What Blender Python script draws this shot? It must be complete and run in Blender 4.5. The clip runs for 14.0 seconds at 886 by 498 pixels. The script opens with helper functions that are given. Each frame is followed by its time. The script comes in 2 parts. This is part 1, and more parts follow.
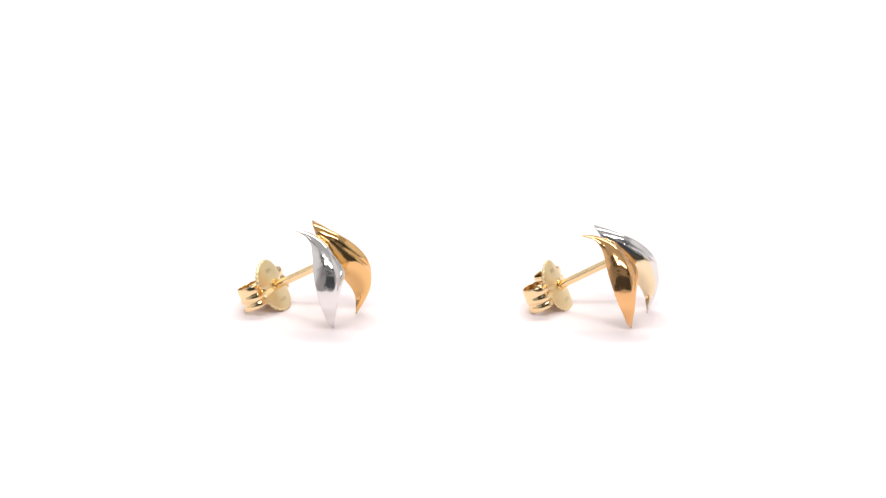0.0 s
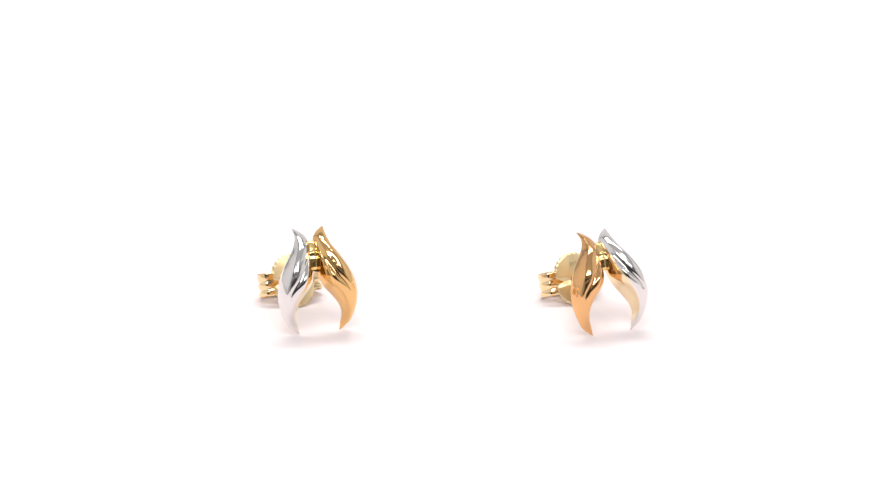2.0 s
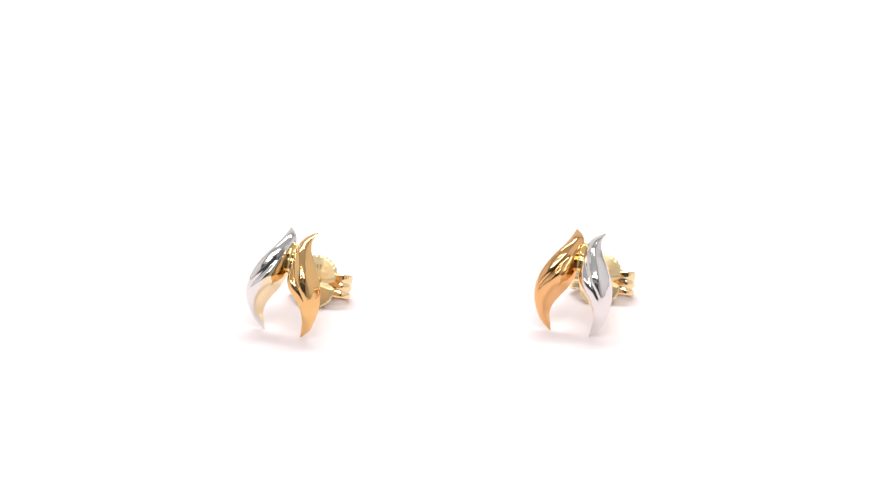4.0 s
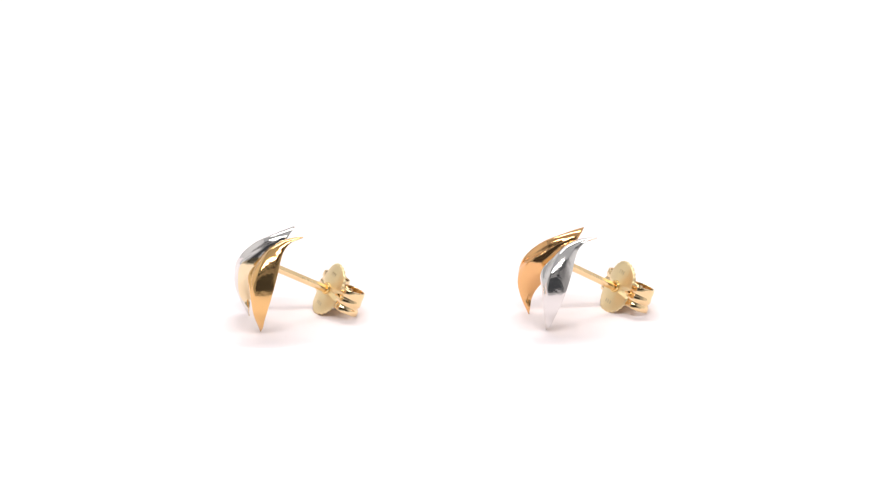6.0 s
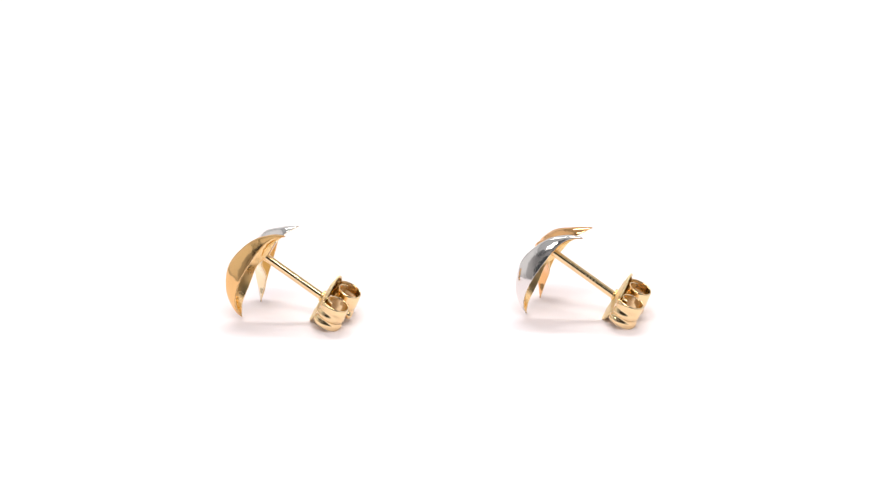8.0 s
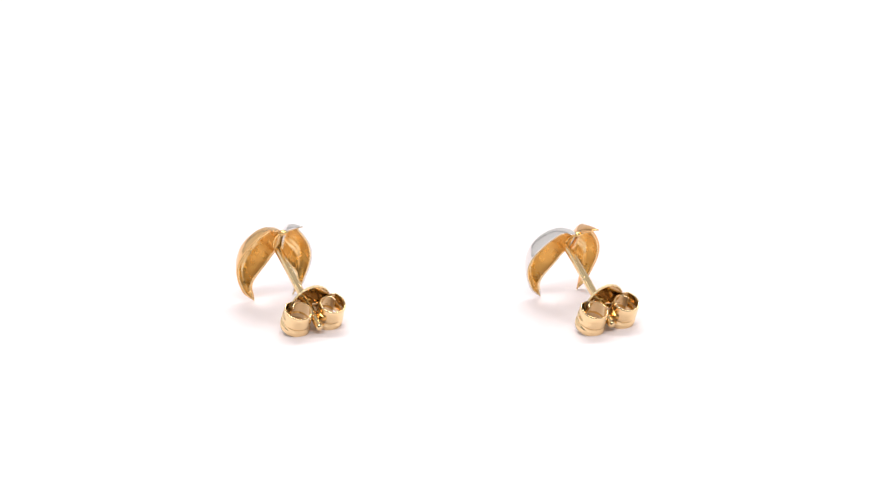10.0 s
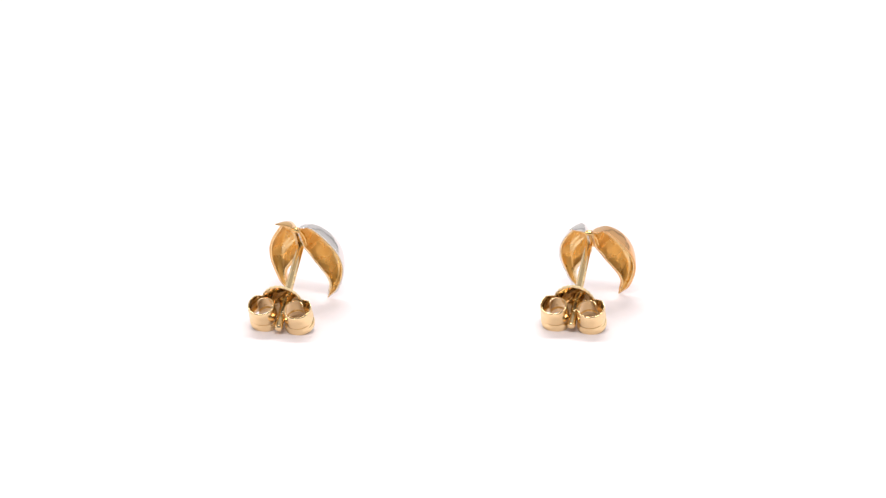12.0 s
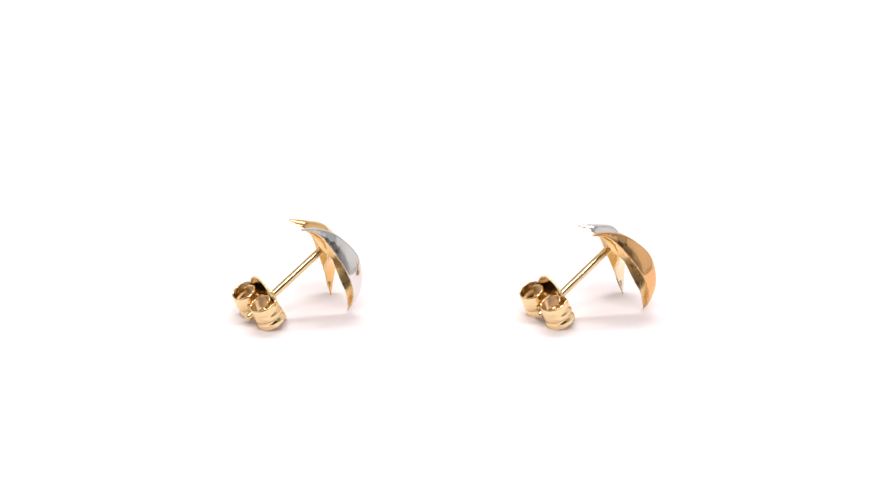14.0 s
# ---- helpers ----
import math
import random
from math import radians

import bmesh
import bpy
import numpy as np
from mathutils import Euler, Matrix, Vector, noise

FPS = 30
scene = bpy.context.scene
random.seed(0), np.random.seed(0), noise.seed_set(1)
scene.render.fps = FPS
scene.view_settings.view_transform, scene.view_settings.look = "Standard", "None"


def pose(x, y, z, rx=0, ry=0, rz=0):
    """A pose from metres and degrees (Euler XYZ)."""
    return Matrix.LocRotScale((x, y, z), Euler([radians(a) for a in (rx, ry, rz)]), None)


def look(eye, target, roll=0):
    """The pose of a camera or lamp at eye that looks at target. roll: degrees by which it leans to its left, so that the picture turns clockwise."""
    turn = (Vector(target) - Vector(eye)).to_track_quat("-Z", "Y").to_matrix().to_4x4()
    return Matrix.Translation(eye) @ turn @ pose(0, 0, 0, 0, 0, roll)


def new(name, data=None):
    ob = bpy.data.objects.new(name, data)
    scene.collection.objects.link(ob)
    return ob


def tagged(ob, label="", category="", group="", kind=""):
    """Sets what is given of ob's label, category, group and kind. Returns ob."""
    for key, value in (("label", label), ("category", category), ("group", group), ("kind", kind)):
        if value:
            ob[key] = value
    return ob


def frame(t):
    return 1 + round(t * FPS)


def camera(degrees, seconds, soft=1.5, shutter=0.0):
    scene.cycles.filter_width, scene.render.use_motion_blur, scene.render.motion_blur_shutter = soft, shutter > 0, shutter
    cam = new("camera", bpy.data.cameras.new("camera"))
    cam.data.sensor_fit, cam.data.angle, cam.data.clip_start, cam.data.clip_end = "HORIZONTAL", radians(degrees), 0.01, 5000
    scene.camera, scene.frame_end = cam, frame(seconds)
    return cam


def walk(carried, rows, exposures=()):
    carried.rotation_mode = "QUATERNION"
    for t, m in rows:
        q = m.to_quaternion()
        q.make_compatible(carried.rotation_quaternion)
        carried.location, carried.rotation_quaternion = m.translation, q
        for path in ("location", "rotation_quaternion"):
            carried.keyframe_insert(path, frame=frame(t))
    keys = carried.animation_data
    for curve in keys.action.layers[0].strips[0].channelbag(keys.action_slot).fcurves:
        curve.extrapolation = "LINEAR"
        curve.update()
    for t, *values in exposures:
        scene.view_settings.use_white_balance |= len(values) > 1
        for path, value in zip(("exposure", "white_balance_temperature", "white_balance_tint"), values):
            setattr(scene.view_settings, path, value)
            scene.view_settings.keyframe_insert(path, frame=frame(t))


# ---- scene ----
MM = 0.001

# camera: a still, long lens that looks down on the sheet at about 22 degrees
FOV, TILT, DIST, AIM = 14.0, 22.5, 0.3193, 0.00615
cam = camera(FOV, 14.0, soft=1.2)
EYE = (0.0, -DIST * math.cos(radians(TILT)), AIM + DIST * math.sin(radians(TILT)))
walk(cam, [(0.0, look(EYE, (0, 0, AIM))), (14.0, look(EYE, (0, 0, AIM)))])

# ---- light: a photo light tent, under a hung soft panel, lit through its sides and back too ----
world = bpy.data.worlds.new("room")
scene.world = world
world.use_nodes = True
world.node_tree.nodes["Background"].inputs["Color"].default_value = (0.9, 0.93, 1.0, 1)
world.node_tree.nodes["Background"].inputs["Strength"].default_value = 0.07


def softbox(name, eye, target, width, height, radiance, tint=(1, 1, 1)):
    data = bpy.data.lights.new(name, "AREA")
    data.shape, data.size, data.size_y = "RECTANGLE", width, height
    data.energy, data.color = radiance * math.pi * width * height, tint
    ob = new(name, data)
    ob.matrix_world = look(eye, target)
    return ob


softbox("top_light", (0, 0.10, 0.51), (0, 0.1001, 0), 0.84, 0.64, 0.40)
softbox("side_light", (-0.39, 0.10, 0.23), (0, 0.10, 0.21), 0.60, 0.42, 0.30)
softbox("side_light", (0.39, 0.10, 0.23), (0, 0.10, 0.21), 0.60, 0.42, 0.30)
softbox("back_light", (0, 0.42, 0.23), (0, 0, 0.21), 0.7, 0.42, 0.32)
softbox("led_strip", (0, -0.24, 0.49), (0, 0, 0), 0.46, 0.055, 19.6, (1.0, 0.97, 0.94))
# unseen back strip, added to balance the front one
softbox("led_strip", (0, 0.24, 0.49), (0, 0, 0), 0.46, 0.055, 19.6, (1.0, 0.97, 0.94))


# ---- materials ----
def material(name, color, metallic=0.0, rough=0.5, vary=0.1, grain=900.0, bump=0.1, dist=0.00002, rough_vary=0.1, spots=250.0):
    m = bpy.data.materials.new(name)
    m.use_nodes = True
    nt = m.node_tree
    bsdf = nt.nodes["Principled BSDF"]
    bsdf.inputs["Metallic"].default_value = metallic
    co = nt.nodes.new("ShaderNodeTexCoord")
    big = nt.nodes.new("ShaderNodeTexNoise")
    big.inputs["Scale"].default_value = spots
    big.inputs["Detail"].default_value = 3
    fine = nt.nodes.new("ShaderNodeTexNoise")
    fine.inputs["Scale"].default_value = grain
    fine.inputs["Detail"].default_value = 4
    ramp = nt.nodes.new("ShaderNodeMix")
    ramp.data_type = "RGBA"
    ramp.inputs["A"].default_value = (*[c * (1 - vary) for c in color], 1)
    ramp.inputs["B"].default_value = (*[min(1, c * (1 + vary * 0.5)) for c in color], 1)
    rr = nt.nodes.new("ShaderNodeMapRange")
    rr.inputs["To Min"].default_value = max(0.01, rough - rough_vary)
    rr.inputs["To Max"].default_value = rough + rough_vary
    bp = nt.nodes.new("ShaderNodeBump")
    bp.inputs["Strength"].default_value = bump
    bp.inputs["Distance"].default_value = dist
    dents = nt.nodes.new("ShaderNodeTexNoise")
    dents.inputs["Scale"].default_value = grain * 0.5
    dents.inputs["Detail"].default_value = 2.5
    bd = nt.nodes.new("ShaderNodeBump")
    bd.inputs["Strength"].default_value = bump
    bd.inputs["Distance"].default_value = dist * 7.0
    nt.links.new(dents.outputs["Fac"], bd.inputs["Height"])
    nt.links.new(bd.outputs["Normal"], bp.inputs["Normal"])
    for n in (big, fine, dents):
        nt.links.new(co.outputs["Object"], n.inputs["Vector"])
    nt.links.new(big.outputs["Fac"], ramp.inputs["Factor"])
    nt.links.new(ramp.outputs["Result"], bsdf.inputs["Base Color"])
    nt.links.new(fine.outputs["Fac"], rr.inputs["Value"])
    nt.links.new(rr.outputs["Result"], bsdf.inputs["Roughness"])
    nt.links.new(fine.outputs["Fac"], bp.inputs["Height"])
    nt.links.new(bp.outputs["Normal"], bsdf.inputs["Normal"])
    return m


ROSE_GOLD = material("rosy_gold", (0.83, 0.475, 0.21), 1.0, 0.12, 0.06, 1300, 0.8, 0.000012, 0.04)
WARM_GOLD = material("warm_gold", (0.84, 0.52, 0.22), 1.0, 0.12, 0.06, 1300, 0.8, 0.000012, 0.04)
YELLOW_GOLD = material("yellow_gold", (0.92, 0.66, 0.28), 1.0, 0.22, 0.08, 1300, 0.8, 0.000012, 0.05)
PALE_GOLD = material("pale_gold", (0.93, 0.70, 0.40), 1.0, 0.13, 0.08, 1200, 0.8, 0.000012, 0.06)
BARE_GOLD = material("bare_gold", (0.90, 0.75, 0.50), 1.0, 0.13, 0.08, 1300, 0.8, 0.000012, 0.05)
RHODIUM = material("white_gold", (0.78, 0.755, 0.74), 1.0, 0.13, 0.05, 1300, 0.8, 0.000012, 0.04)
SHELL_GOLD = material("satin_gold", (0.93, 0.68, 0.34), 1.0, 0.28, 0.08, 1300, 0.8, 0.000012, 0.05)
PLATE_GOLD = material("brushed_pale_gold", (0.88, 0.72, 0.42), 1.0, 0.40, 0.08, 1300, 0.8, 0.000012, 0.06)
# darker gold, with the shade of the struck marks put into the colour
STAMP = material("stamp_shadow", (0.74, 0.60, 0.36), 1.0, 0.30, 0.1)
# SHEET's faint pink is put in to tint shadows; lit parts clip to white
SHEET = material("white_sheet", (0.93, 0.862, 0.89), 0.0, 0.6, 0.012, 1200, 0.03, 0.00002, 0.1, 12.0)
FABRIC = material("tent_fabric", (0.5, 0.5, 0.5), 0.0, 0.9, 0.03, 700, 0.2, 0.0001, 0.05, 20.0)


# ---- building ----
def mesh_of(name, verts, faces, mat, smooth=True):
    me = bpy.data.meshes.new(name)
    me.from_pydata([tuple(v) for v in verts], [], faces)
    me.materials.append(mat)
    bm = bmesh.new()
    bm.from_mesh(me)
    bmesh.ops.recalc_face_normals(bm, faces=bm.faces)
    bm.to_mesh(me)
    bm.free()
    for p in me.polygons:
        p.use_smooth = smooth
    return me


def part(name, me, parent, label=""):
    ob = new(name, me)
    ob.parent = parent
    return tagged(ob, label)


def solid_grid(front, back, closed=False):
    """Vertices and faces of a thin solid between two grids of points; closed: the second direction is a ring."""
    n, m = front.shape[:2]
    verts = np.concatenate([front.reshape(-1, 3), back.reshape(-1, 3)])
    off, faces = n * m, []
    last = m if closed else m - 1
    for i in range(n - 1):
        for j in range(last):
            k = (j + 1) % m
            a, b, c, d = i * m + j, i * m + k, (i + 1) * m + k, (i + 1) * m + j
            faces += [(a, b, c, d), (off + d, off + c, off + b, off + a)]
    for j in range(last):
        k = (j + 1) % m
        faces += [(off + j, off + k, k, j), ((n - 1) * m + j, (n - 1) * m + k, off + (n - 1) * m + k, off + (n - 1) * m + j)]
    if not closed:
        for i in range(n - 1):
            faces += [(i * m, (i + 1) * m, off + (i + 1) * m, off + i * m),
                      (off + i * m + m - 1, off + (i + 1) * m + m - 1, (i + 1) * m + m - 1, i * m + m - 1)]
    return verts, faces


def normals(grid):
    du = np.gradient(grid, axis=0)
    dv = np.gradient(grid, axis=1)
    nn = np.cross(du, dv)
    return nn / np.maximum(np.linalg.norm(nn, axis=2, keepdims=True), 1e-9)


def smooth_line(x, xs, ys):
    """A smooth curve through a few stations."""
    xs, ys = np.array(xs, float), np.array(ys, float)
    m = np.gradient(ys, xs)
    i = np.clip(np.searchsorted(xs, x) - 1, 0, len(xs) - 2)
    h = xs[i + 1] - xs[i]
    t = (x - xs[i]) / h
    return ((2 * t**3 - 3 * t**2 + 1) * ys[i] + (t**3 - 2 * t**2 + t) * h * m[i]
            + (-2 * t**3 + 3 * t**2) * ys[i + 1] + (t**3 - t**2) * h * m[i + 1])


def lathe(profile, segs=32):
    """A solid of turning round the post's axis (local y) from (radius, along) pairs."""
    verts, faces = [], []
    rings = [profile[0]]
    for (r0, d0), (r1, d1) in zip(profile, profile[1:]):
        cut = 0.03 / max(0.09, math.hypot(r1 - r0, d1 - d0))
        rings += [(r0 + (r1 - r0) * f, d0 + (d1 - d0) * f) for f in (cut, 1 - cut, 1.0)]
    profile = rings
    for r, d in profile:
        for k in range(segs):
            a = 2 * math.pi * k / segs
            verts.append((r * math.cos(a), d, r * math.sin(a)))
    n = len(profile)
    for i in range(n - 1):
        for k in range(segs):
            q = (k + 1) % segs
            faces.append((i * segs + k, i * segs + q, (i + 1) * segs + q, (i + 1) * segs + k))
    faces += [tuple(range(segs)), tuple(range((n - 1) * segs, n * segs))]
    return verts, faces


# ---- the setting ----
def plain_box(name, x0, x1, y0, y1, z0, z1, mat, label, category):
    v = [(x, y, z) for x in (x0, x1) for y in (y0, y1) for z in (z0, z1)]
    f = [(0, 1, 3, 2), (4, 6, 7, 5), (0, 4, 5, 1), (2, 3, 7, 6), (0, 2, 6, 4), (1, 5, 7, 3)]
    return tagged(new(name, mesh_of(name, v, f, mat, False)), label, category, kind="structure")


plain_box("floor", -0.44, 0.44, -0.46, 0.46, -0.004, 0.0, SHEET, "smooth white matt sheet under the earrings", "sheet")
plain_box("wall_west", -0.44, -0.43, -0.46, 0.46, 0.0, 0.52, FABRIC, "pale grey fabric side of the light tent", "wall")
plain_box("wall_east", 0.43, 0.44, -0.46, 0.46, 0.0, 0.52, FABRIC, "pale grey fabric side of the light tent", "wall")
plain_box("wall_north", -0.43, 0.43, 0.45, 0.46, 0.0, 0.52, FABRIC, "pale grey fabric back of the light tent", "wall")


def front_wall():
    """Unseen front of the tent, behind the camera; its opening shapes the petals' dark reflections."""
    bm = bmesh.new()
    for x0, x1, z0, z1 in ((-0.43, -0.33, 0.0, 0.52), (0.33, 0.43, 0.0, 0.52), (-0.33, 0.33, 0.0, 0.05), (-0.33, 0.33, 0.41, 0.52)):
        made = bmesh.ops.create_cube(bm, size=1.0)["verts"]
        bmesh.ops.transform(bm, verts=made, matrix=Matrix.LocRotScale(((x0 + x1) / 2, -0.455, (z0 + z1) / 2), None, (x1 - x0, 0.01, z1 - z0)))
    me = bpy.data.meshes.new("wall_south")
    bm.to_mesh(me)
    bm.free()
    me.materials.append(FABRIC)
    tagged(new("wall_south", me), "pale grey fabric front of the light tent with an opening", "wall", kind="structure")


front_wall()


# ---- earrings: local x across, y back along the post, z up along the face, in millimetres from the post's root ----
V_ST = (-5.75, -5.15, -4.35, -3.55, -2.75, -1.95, -1.15, -0.15, 0.85, 1.85, 2.65, 3.2, 3.5)
OUTER = (1.90, 2.70, 3.17, 3.45, 3.58, 3.55, 3.36, 2.93, 2.33, 1.70, 1.42, 1.38, 1.38)
INNER = (1.80, 1.90, 2.08, 1.90, 1.36, 0.66, 0.27, 0.16, 0.12, 0.14, 0.34, 0.82, 1.28)
DOME_V = (-5.75, -4.9, -4.15, -2.9, -1.3, 0.0, 1.2, 2.34, 3.0, 3.5)
DOME = (0.0, 0.65, 1.15, 1.66, 1.88, 1.78, 1.34, 0.64, 0.28, 0.0)
RIM_V = (-5.75, -4.4, -3.0, -1.6, 0.0, 1.0, 2.0, 2.8, 3.5)
RIM = (0.45, -0.20, -0.58, -0.78, -0.84, -0.84, -0.66, -0.22, 0.50)


def petal_grid(side):
    """Front surface of one petal; side -1 or 1."""
    n, m = 110, 60
    s = np.linspace(0, 1, n)
    v = V_ST[0] + (V_ST[-1] - V_ST[0]) * s
    uo, ui = smooth_line(v, V_ST, OUTER), smooth_line(v, V_ST, INNER)
    amp = smooth_line(v, DOME_V, DOME)
    g = np.zeros((n, m, 3))
    rim = smooth_line(v, RIM_V, RIM)
    for j in range(m):
        q = math.sin(math.pi / 2 * (2 * j / (m - 1) - 1))
        k = (q + 1) / 2
        full = np.exp(-((v + 1.3) / 2.2) ** 2)
        edge = 0.45 + (rim - 0.45) * (0.62 + 0.38 * k) - 0.42 * (1 - k) * np.exp(-((v + 1.5) / 1.1) ** 2)
        if q > 0:
            dome = amp * (1 - q ** (2.0 + 1.1 * full)) ** (0.74 + 0.06 * full)
        else:
            lobe = np.exp(-((v + 1.4) / 1.2) ** 2)
            dome = amp * (1 - abs(q) ** (2.3 + 0.8 * full)) ** 0.74 + 0.10 * lobe * math.exp(-((q + 0.42) / 0.22) ** 2)
        soft = 0.05 * np.exp(-((q - 0.02 + 0.17 * v) / 0.30) ** 2 - ((v - 0.9) / 1.4) ** 2)
        bed = smooth_line(v, (-5.75, -3.5, -2.4, -0.8, 0.5, 2.0, 3.5), (0.40, 0.38, 0.27, -0.17, -0.40, -0.54, -0.60))
        groove = 0.19 * np.exp(-((q - bed) / 0.15) ** 2 - ((v + 0.8) / 1.9) ** 2)
        g[:, j, 0] = side * (ui + (uo - ui) * k)
        g[:, j, 1] = edge - dome + soft + groove
        g[:, j, 2] = v
    return g


def bare_flank(me):
    """The white plating stops short of the petal's inner flank, where the gold shows."""
    me.materials.append(BARE_GOLD)
    for p in me.polygons:
        x, v = abs(p.center.x) / MM, p.center.z / MM
        ui, uo = smooth_line(np.array([v]), V_ST, INNER)[0], smooth_line(np.array([v]), V_ST, OUTER)[0]
        q = 2 * (x - ui) / max(uo - ui, 0.05) - 1
        bare = float(np.interp(v, (-5.2, -4.4, -1.2, 0.3, 1.0), (-0.9, -0.42, -0.42, -0.8, -1.1)))
        p.material_index = 1 if q < bare else 0


def petal_meshes(side, mat):
    g = petal_grid(side)
    nn = normals(g)
    if nn[50, 30, 1] < 0:
        nn = -nn
    slim = 0.3 + 0.7 * np.clip(np.linalg.norm(g[:, -1] - g[:, 0], axis=1) / 1.0, 0, 1)[:, None, None]
    a, b, c = g, g + nn * 0.14 * slim, g + nn * 0.26 * slim
    outer = mesh_of("petal", *solid_mm(a, b), mat)
    if mat is RHODIUM:
        bare_flank(outer)
    inner = mesh_of("inner_shell", *solid_mm(b + nn * 0.004 * slim, c), SHELL_GOLD)
    return outer, inner


def solid_mm(a, b):
    v, f = solid_grid(a, b)
    return v * MM, f


def scaled(vf):
    return [(x * MM, y * MM, z * MM) for x, y, z in vf[0]], vf[1]


def bridge_mesh():
    """Rounded bar with two soft rings that joins the petals' inner edges in front of the post."""
    n, m = 40, 20
    v = np.linspace(-0.35, 2.25, n)
    g = np.zeros((n, m, 3))
    for i in range(n):
        end = min(1.0, 0.75 + 0.25 * min(v[i] + 0.35, 2.25 - v[i]) / 0.2)
        rings = 0.05 * math.exp(-((v[i] - 1.15) / 0.14) ** 2) + 0.05 * math.exp(-((v[i] - 0.55) / 0.16) ** 2)
        for j in range(m):
            a = 2 * math.pi * j / m
            back = math.sin(a) > 0
            r = end * (0.44 + (0.0 if back else rings))
            g[i, j] = (r * 1.15 * math.cos(a),
                       -0.60 - 0.25 * math.sin((v[i] + 0.35) * 1.2) + 0.20 * v[i] + r * (0.3 if back else 1.0) * math.sin(a), v[i])
    verts = g.reshape(-1, 3) * MM
    faces = [(i * m + j, i * m + (j + 1) % m, (i + 1) * m + (j + 1) % m, (i + 1) * m + j) for i in range(n - 1) for j in range(m)]
    faces += [tuple(range(m)), tuple(range((n - 1) * m, n * m))]
    return mesh_of("bridge", verts, faces, YELLOW_GOLD)


POST_END = 8.6


def plate_mesh():
    """Toothed round plate of the butterfly clutch, with a channel pressed in across it; the post goes through its origin."""
    n, m = 10, 240
    front = np.zeros((n, m, 3))
    for i in range(n):
        k = 0.16 + 0.84 * i / (n - 1)
        for j in range(m):
            a = 2 * math.pi * j / m
            lobe = 0.55 * abs(math.sin(a)) + math.sqrt(1.86 ** 2 - (0.55 * math.cos(a)) ** 2)
            tooth = 0.11 * abs(math.sin(a * 15)) - 0.06
            r = lobe + tooth * (1 - math.cos(a) ** 6) * max(0.0, (i - n + 3) / 2)
            x, z = k * r * math.cos(a), k * r * math.sin(a)
            chan = max(0.0, 1 - abs(z) / (0.24 + 0.14 * abs(x)))
            front[i, j] = (x, 0.09 * x * x + 0.07 * z + 0.22 * chan * min(1, abs(x)) + 0.02 * (k * r) ** 2, z)
    back = front + np.array((0, 0.17, 0))
    v, f = solid_grid(front, back, True)
    me = mesh_of("clutch", v * MM, f, PLATE_GOLD)
    me.materials.append(PALE_GOLD)
    for p in me.polygons:
        p.material_index = 1 if p.normal.y > 0.3 else 0
    return me


def scroll_mesh(side):
    """Fluted strip that curls from the plate's side back round to the post."""
    n, m = 110, 19
    out, inn = np.zeros((n, m, 3)), np.zeros((n, m, 3))
    flat = 14
    for i in range(n):
        t = max(0.0, (i - flat) / (n - 1 - flat))
        ang = radians(-45 + 385 * t)
        r = float(np.interp(t, (0.0, 0.20, 0.40, 0.64, 0.84, 1.0), (1.40, 1.42, 1.32, 1.08, 0.96, 0.76)))
        wide = 1.08 - 0.16 * (1 - min(1.0, i / 34)) ** 2
        pinch = math.exp(-((t - 0.06) / 0.16) ** 2)
        for j in range(m):
            q = 2 * j / (m - 1) - 1
            rr = (r - (0.14 + 0.06 * pinch) * math.exp(-((q + 0.40) / 0.13) ** 2)
                  - 0.14 * pinch * math.exp(-((q - 0.30) / 0.15) ** 2) + 0.07 * max(0.0, -q - 0.55) - 0.04 * q ** 6 - 0.10 * q * min(1, 2 * t))
            for g, w in ((out, rr), (inn, rr - 0.10)):
                x, y = 1.50 + w * math.cos(ang), 1.50 + w * math.sin(ang)
                if i < flat:
                    f = i / flat
                    x, y = 0.95 + (x - 0.95) * f, 0.36 + (y - 0.36) * f * f
                g[i, j] = (side * x, y, wide * q)
    v, f = solid_grid(out, inn)
    return mesh_of("scroll", v * MM, f, PALE_GOLD)


def stamp_mesh(size):
    """A small struck bar, (across, along, up) in millimetres."""
    x, y, z = [s * MM / 2 for s in size]
    v = [(a * x, c * y, d * z) for a in (-1, 1) for c in (-1, 1) for d in (-1, 1)]
    return mesh_of("stamp_mark", v, [(0, 1, 3, 2), (4, 6, 7, 5), (0, 4, 5, 1), (2, 3, 7, 6), (0, 2, 6, 4), (1, 5, 7, 3)], STAMP, False)


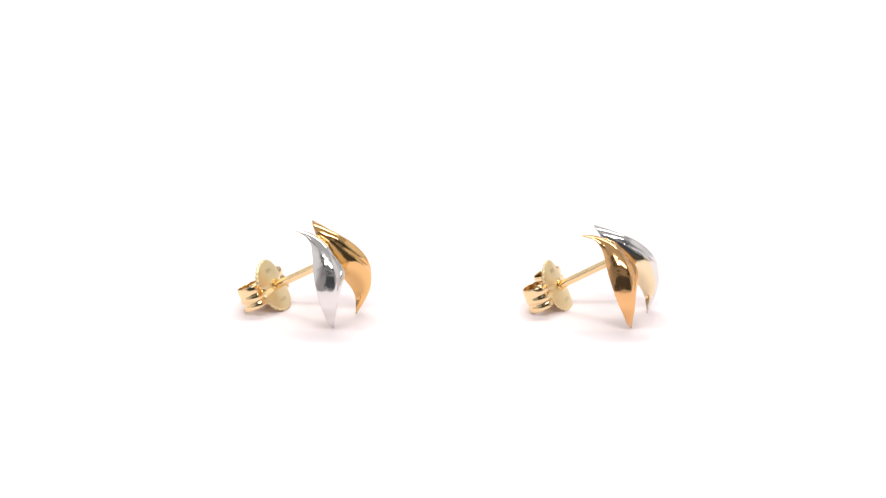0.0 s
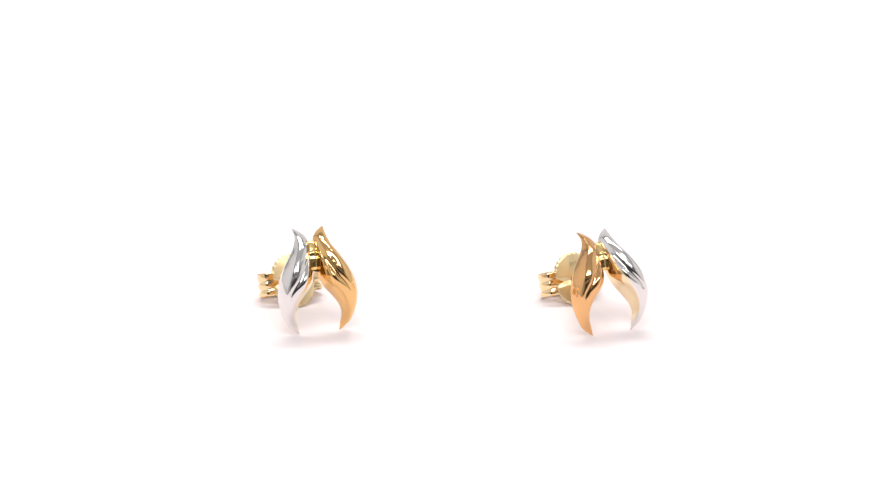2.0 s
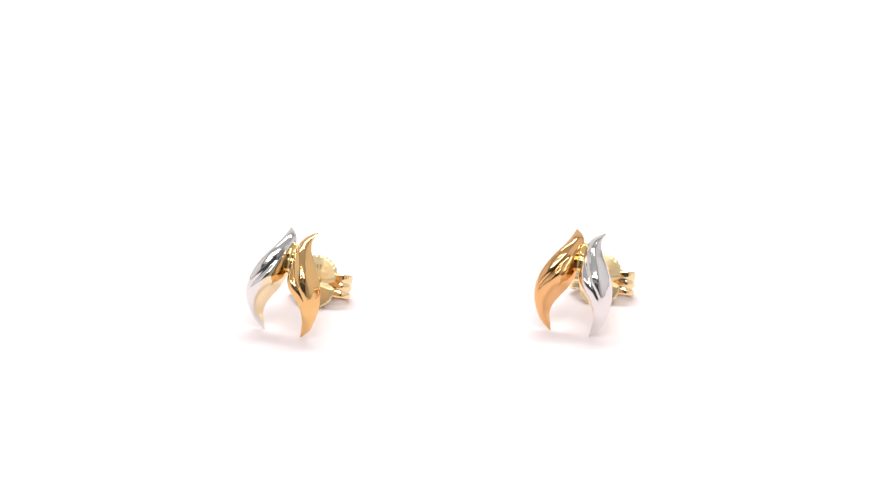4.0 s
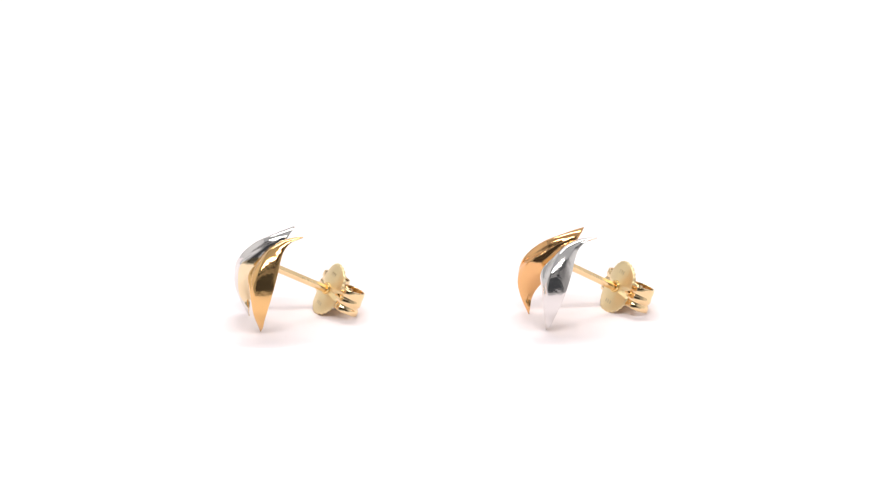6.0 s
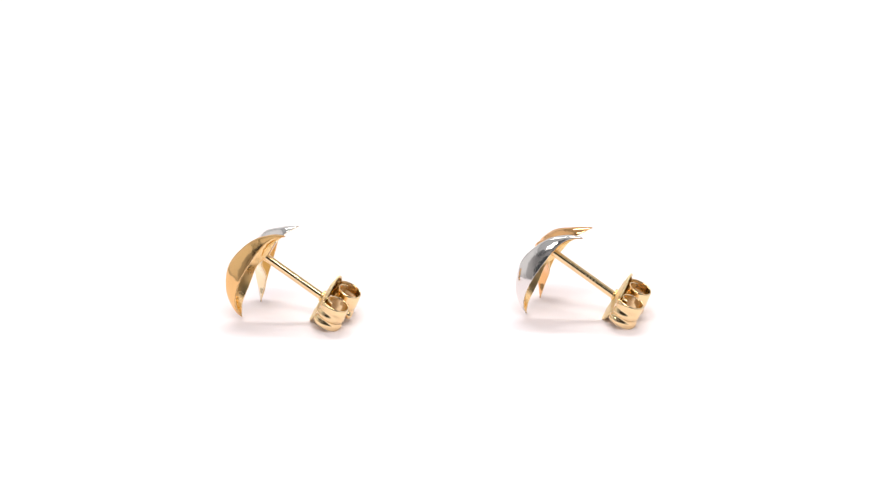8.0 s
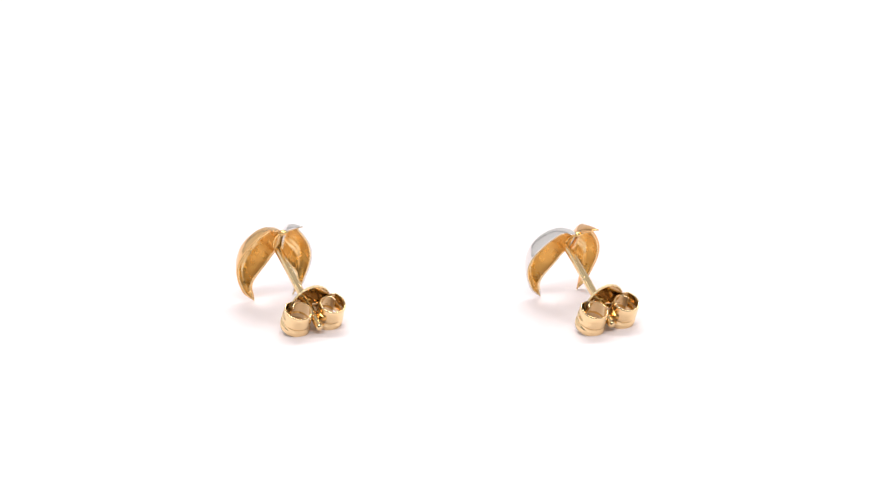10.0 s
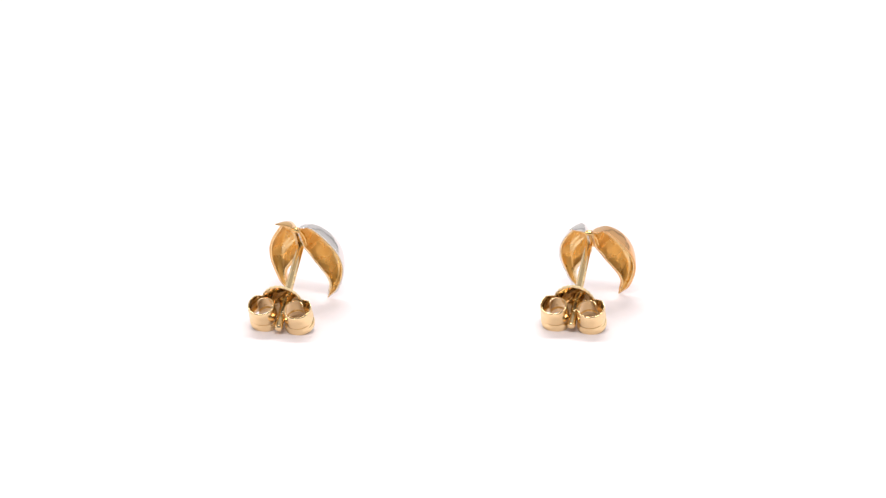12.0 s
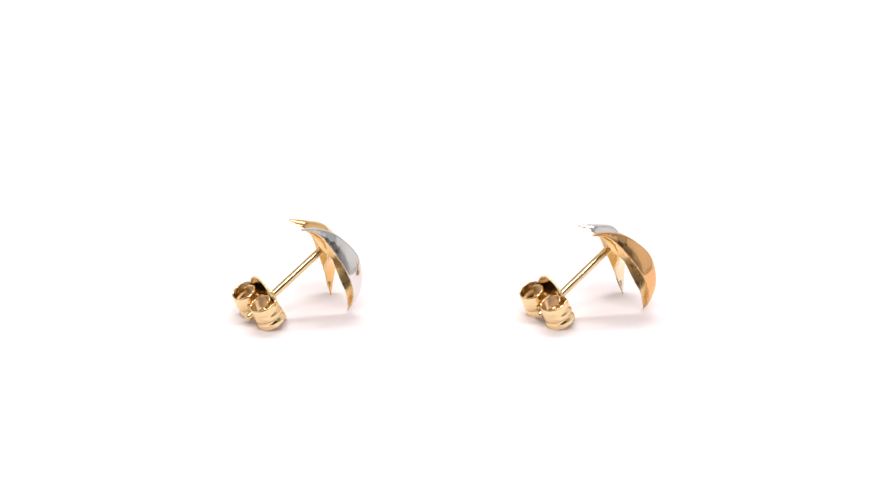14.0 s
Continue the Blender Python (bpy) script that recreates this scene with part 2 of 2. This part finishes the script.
def earring(left, right, label, pitch, post_pitch, clutch_pitch, clutch_yaw, plate, ox, root_y, root_z, drop, post_yaw, aside):
    """pitch: how far the face leans back; post_pitch: how far the post points down; its yaw is the bent post's."""
    face = pose(ox * MM, root_y * MM, root_z * MM, -pitch, 0, 0)
    axis = pose((ox + aside) * MM, root_y * MM, (root_z + drop) * MM, 0, 0, post_yaw) @ pose(0, 0, 0, -post_pitch, 0, 0)
    at = axis @ Vector((0, plate * MM, 0))
    held = Matrix.Translation(at + Vector((0, 0, 0.08 * MM))) @ pose(0, 0, 0, 0, 0, clutch_yaw) @ pose(0, 0, 0, -clutch_pitch, 0, 0)
    base = new("stud_earring")
    tagged(base, label, "earring", "pair of stud earrings")
    for side, (mat, words) in ((-1, left), (1, right)):
        outer, inner = petal_meshes(side, mat)
        p = part("petal", outer, base, words)
        p.matrix_local = face
        part("inner_shell", inner, p, "yellow gold hollow back of the petal")
    prof = [(0.05, -0.9), (0.35, -0.85), (0.35, POST_END - 1.75), (0.27, POST_END - 1.62), (0.27, POST_END - 1.42), (0.35, POST_END - 1.3),
            (0.35, POST_END - 0.22), (0.30, POST_END - 0.07), (0.18, POST_END), (0.02, POST_END)]
    post = part("post", mesh_of("post", *scaled(lathe(prof)), PALE_GOLD), base, "straight polished gold ear post")
    post.matrix_local = axis
    for k in range(4):
        for turn in (-62, 62):
            mark = part("stamp_mark", stamp_mesh((0.16 - 0.03 * (k % 2), 0.20, 0.03)), post)
            mark.matrix_local = pose(0, 0, 0, 0, turn, 0) @ pose(0, (2.7 + 0.33 * k) * MM, 0.352 * MM, 0, 0, 20 * (-1) ** k)
    b = part("bridge", bridge_mesh(), base, "small ringed gold bar between the petals")
    b.matrix_local = face
    clutch = part("clutch", plate_mesh(), base, "toothed pale gold butterfly clutch plate")
    clutch.matrix_local = held
    for side in (-1, 1):
        part("scroll", scroll_mesh(side), clutch, "curled fluted gold strip")
    ring = [(0.37, -0.06), (0.44, -0.16), (0.54, -0.12), (0.58, 0.02), (0.52, 0.3), (0.37, 0.3)]
    part("collar", mesh_of("collar", *scaled(lathe(ring)), YELLOW_GOLD), clutch, "small raised gold collar round the post")
    for k in range(3):
        for x, z, w, h in ((0.32 * (k - 1), -1.45, 0.20, 0.32), (0.27 * (k - 1), 1.36, 0.13, 0.46)):
            mark = part("stamp_mark", stamp_mesh((w, 0.03, h)), clutch)
            mark.location = (x * MM, (0.09 * x * x + 0.07 * z + 0.02 * (x * x + z * z)) * MM, z * MM)
    return base


SILVER = (RHODIUM, "polished white gold petal")
GOLD, ROSY = (WARM_GOLD, "polished warm yellow gold petal"), (ROSE_GOLD, "polished rosy yellow gold petal")
earring_a = earring(SILVER, GOLD, "two-petal stud earring, white and yellow gold, lying on white sheet",
                    26.7, 31.5, 27.0, 6.0, 5.55, 0.84, -2.18, 5.34, -0.32, 7.8, 0.0)
earring_b = earring(ROSY, SILVER, "two-petal stud earring, yellow and white gold, lying on white sheet",
                    32.6, 32.6, 25.0, 6.0, 5.87, 0.31, -2.25, 5.09, 0.10, 5.8, 0.35)


def motions():
    for ob, x, y, start, rate in ((earring_a, -12.84, -0.19, 58.43, 21.60), (earring_b, 12.80, 0.19, 64.88, 21.99)):
        walk(ob, [(t / 2, pose(x * MM, y * MM, 0, 0, 0, start - rate * t / 2)) for t in range(29)])


motions()
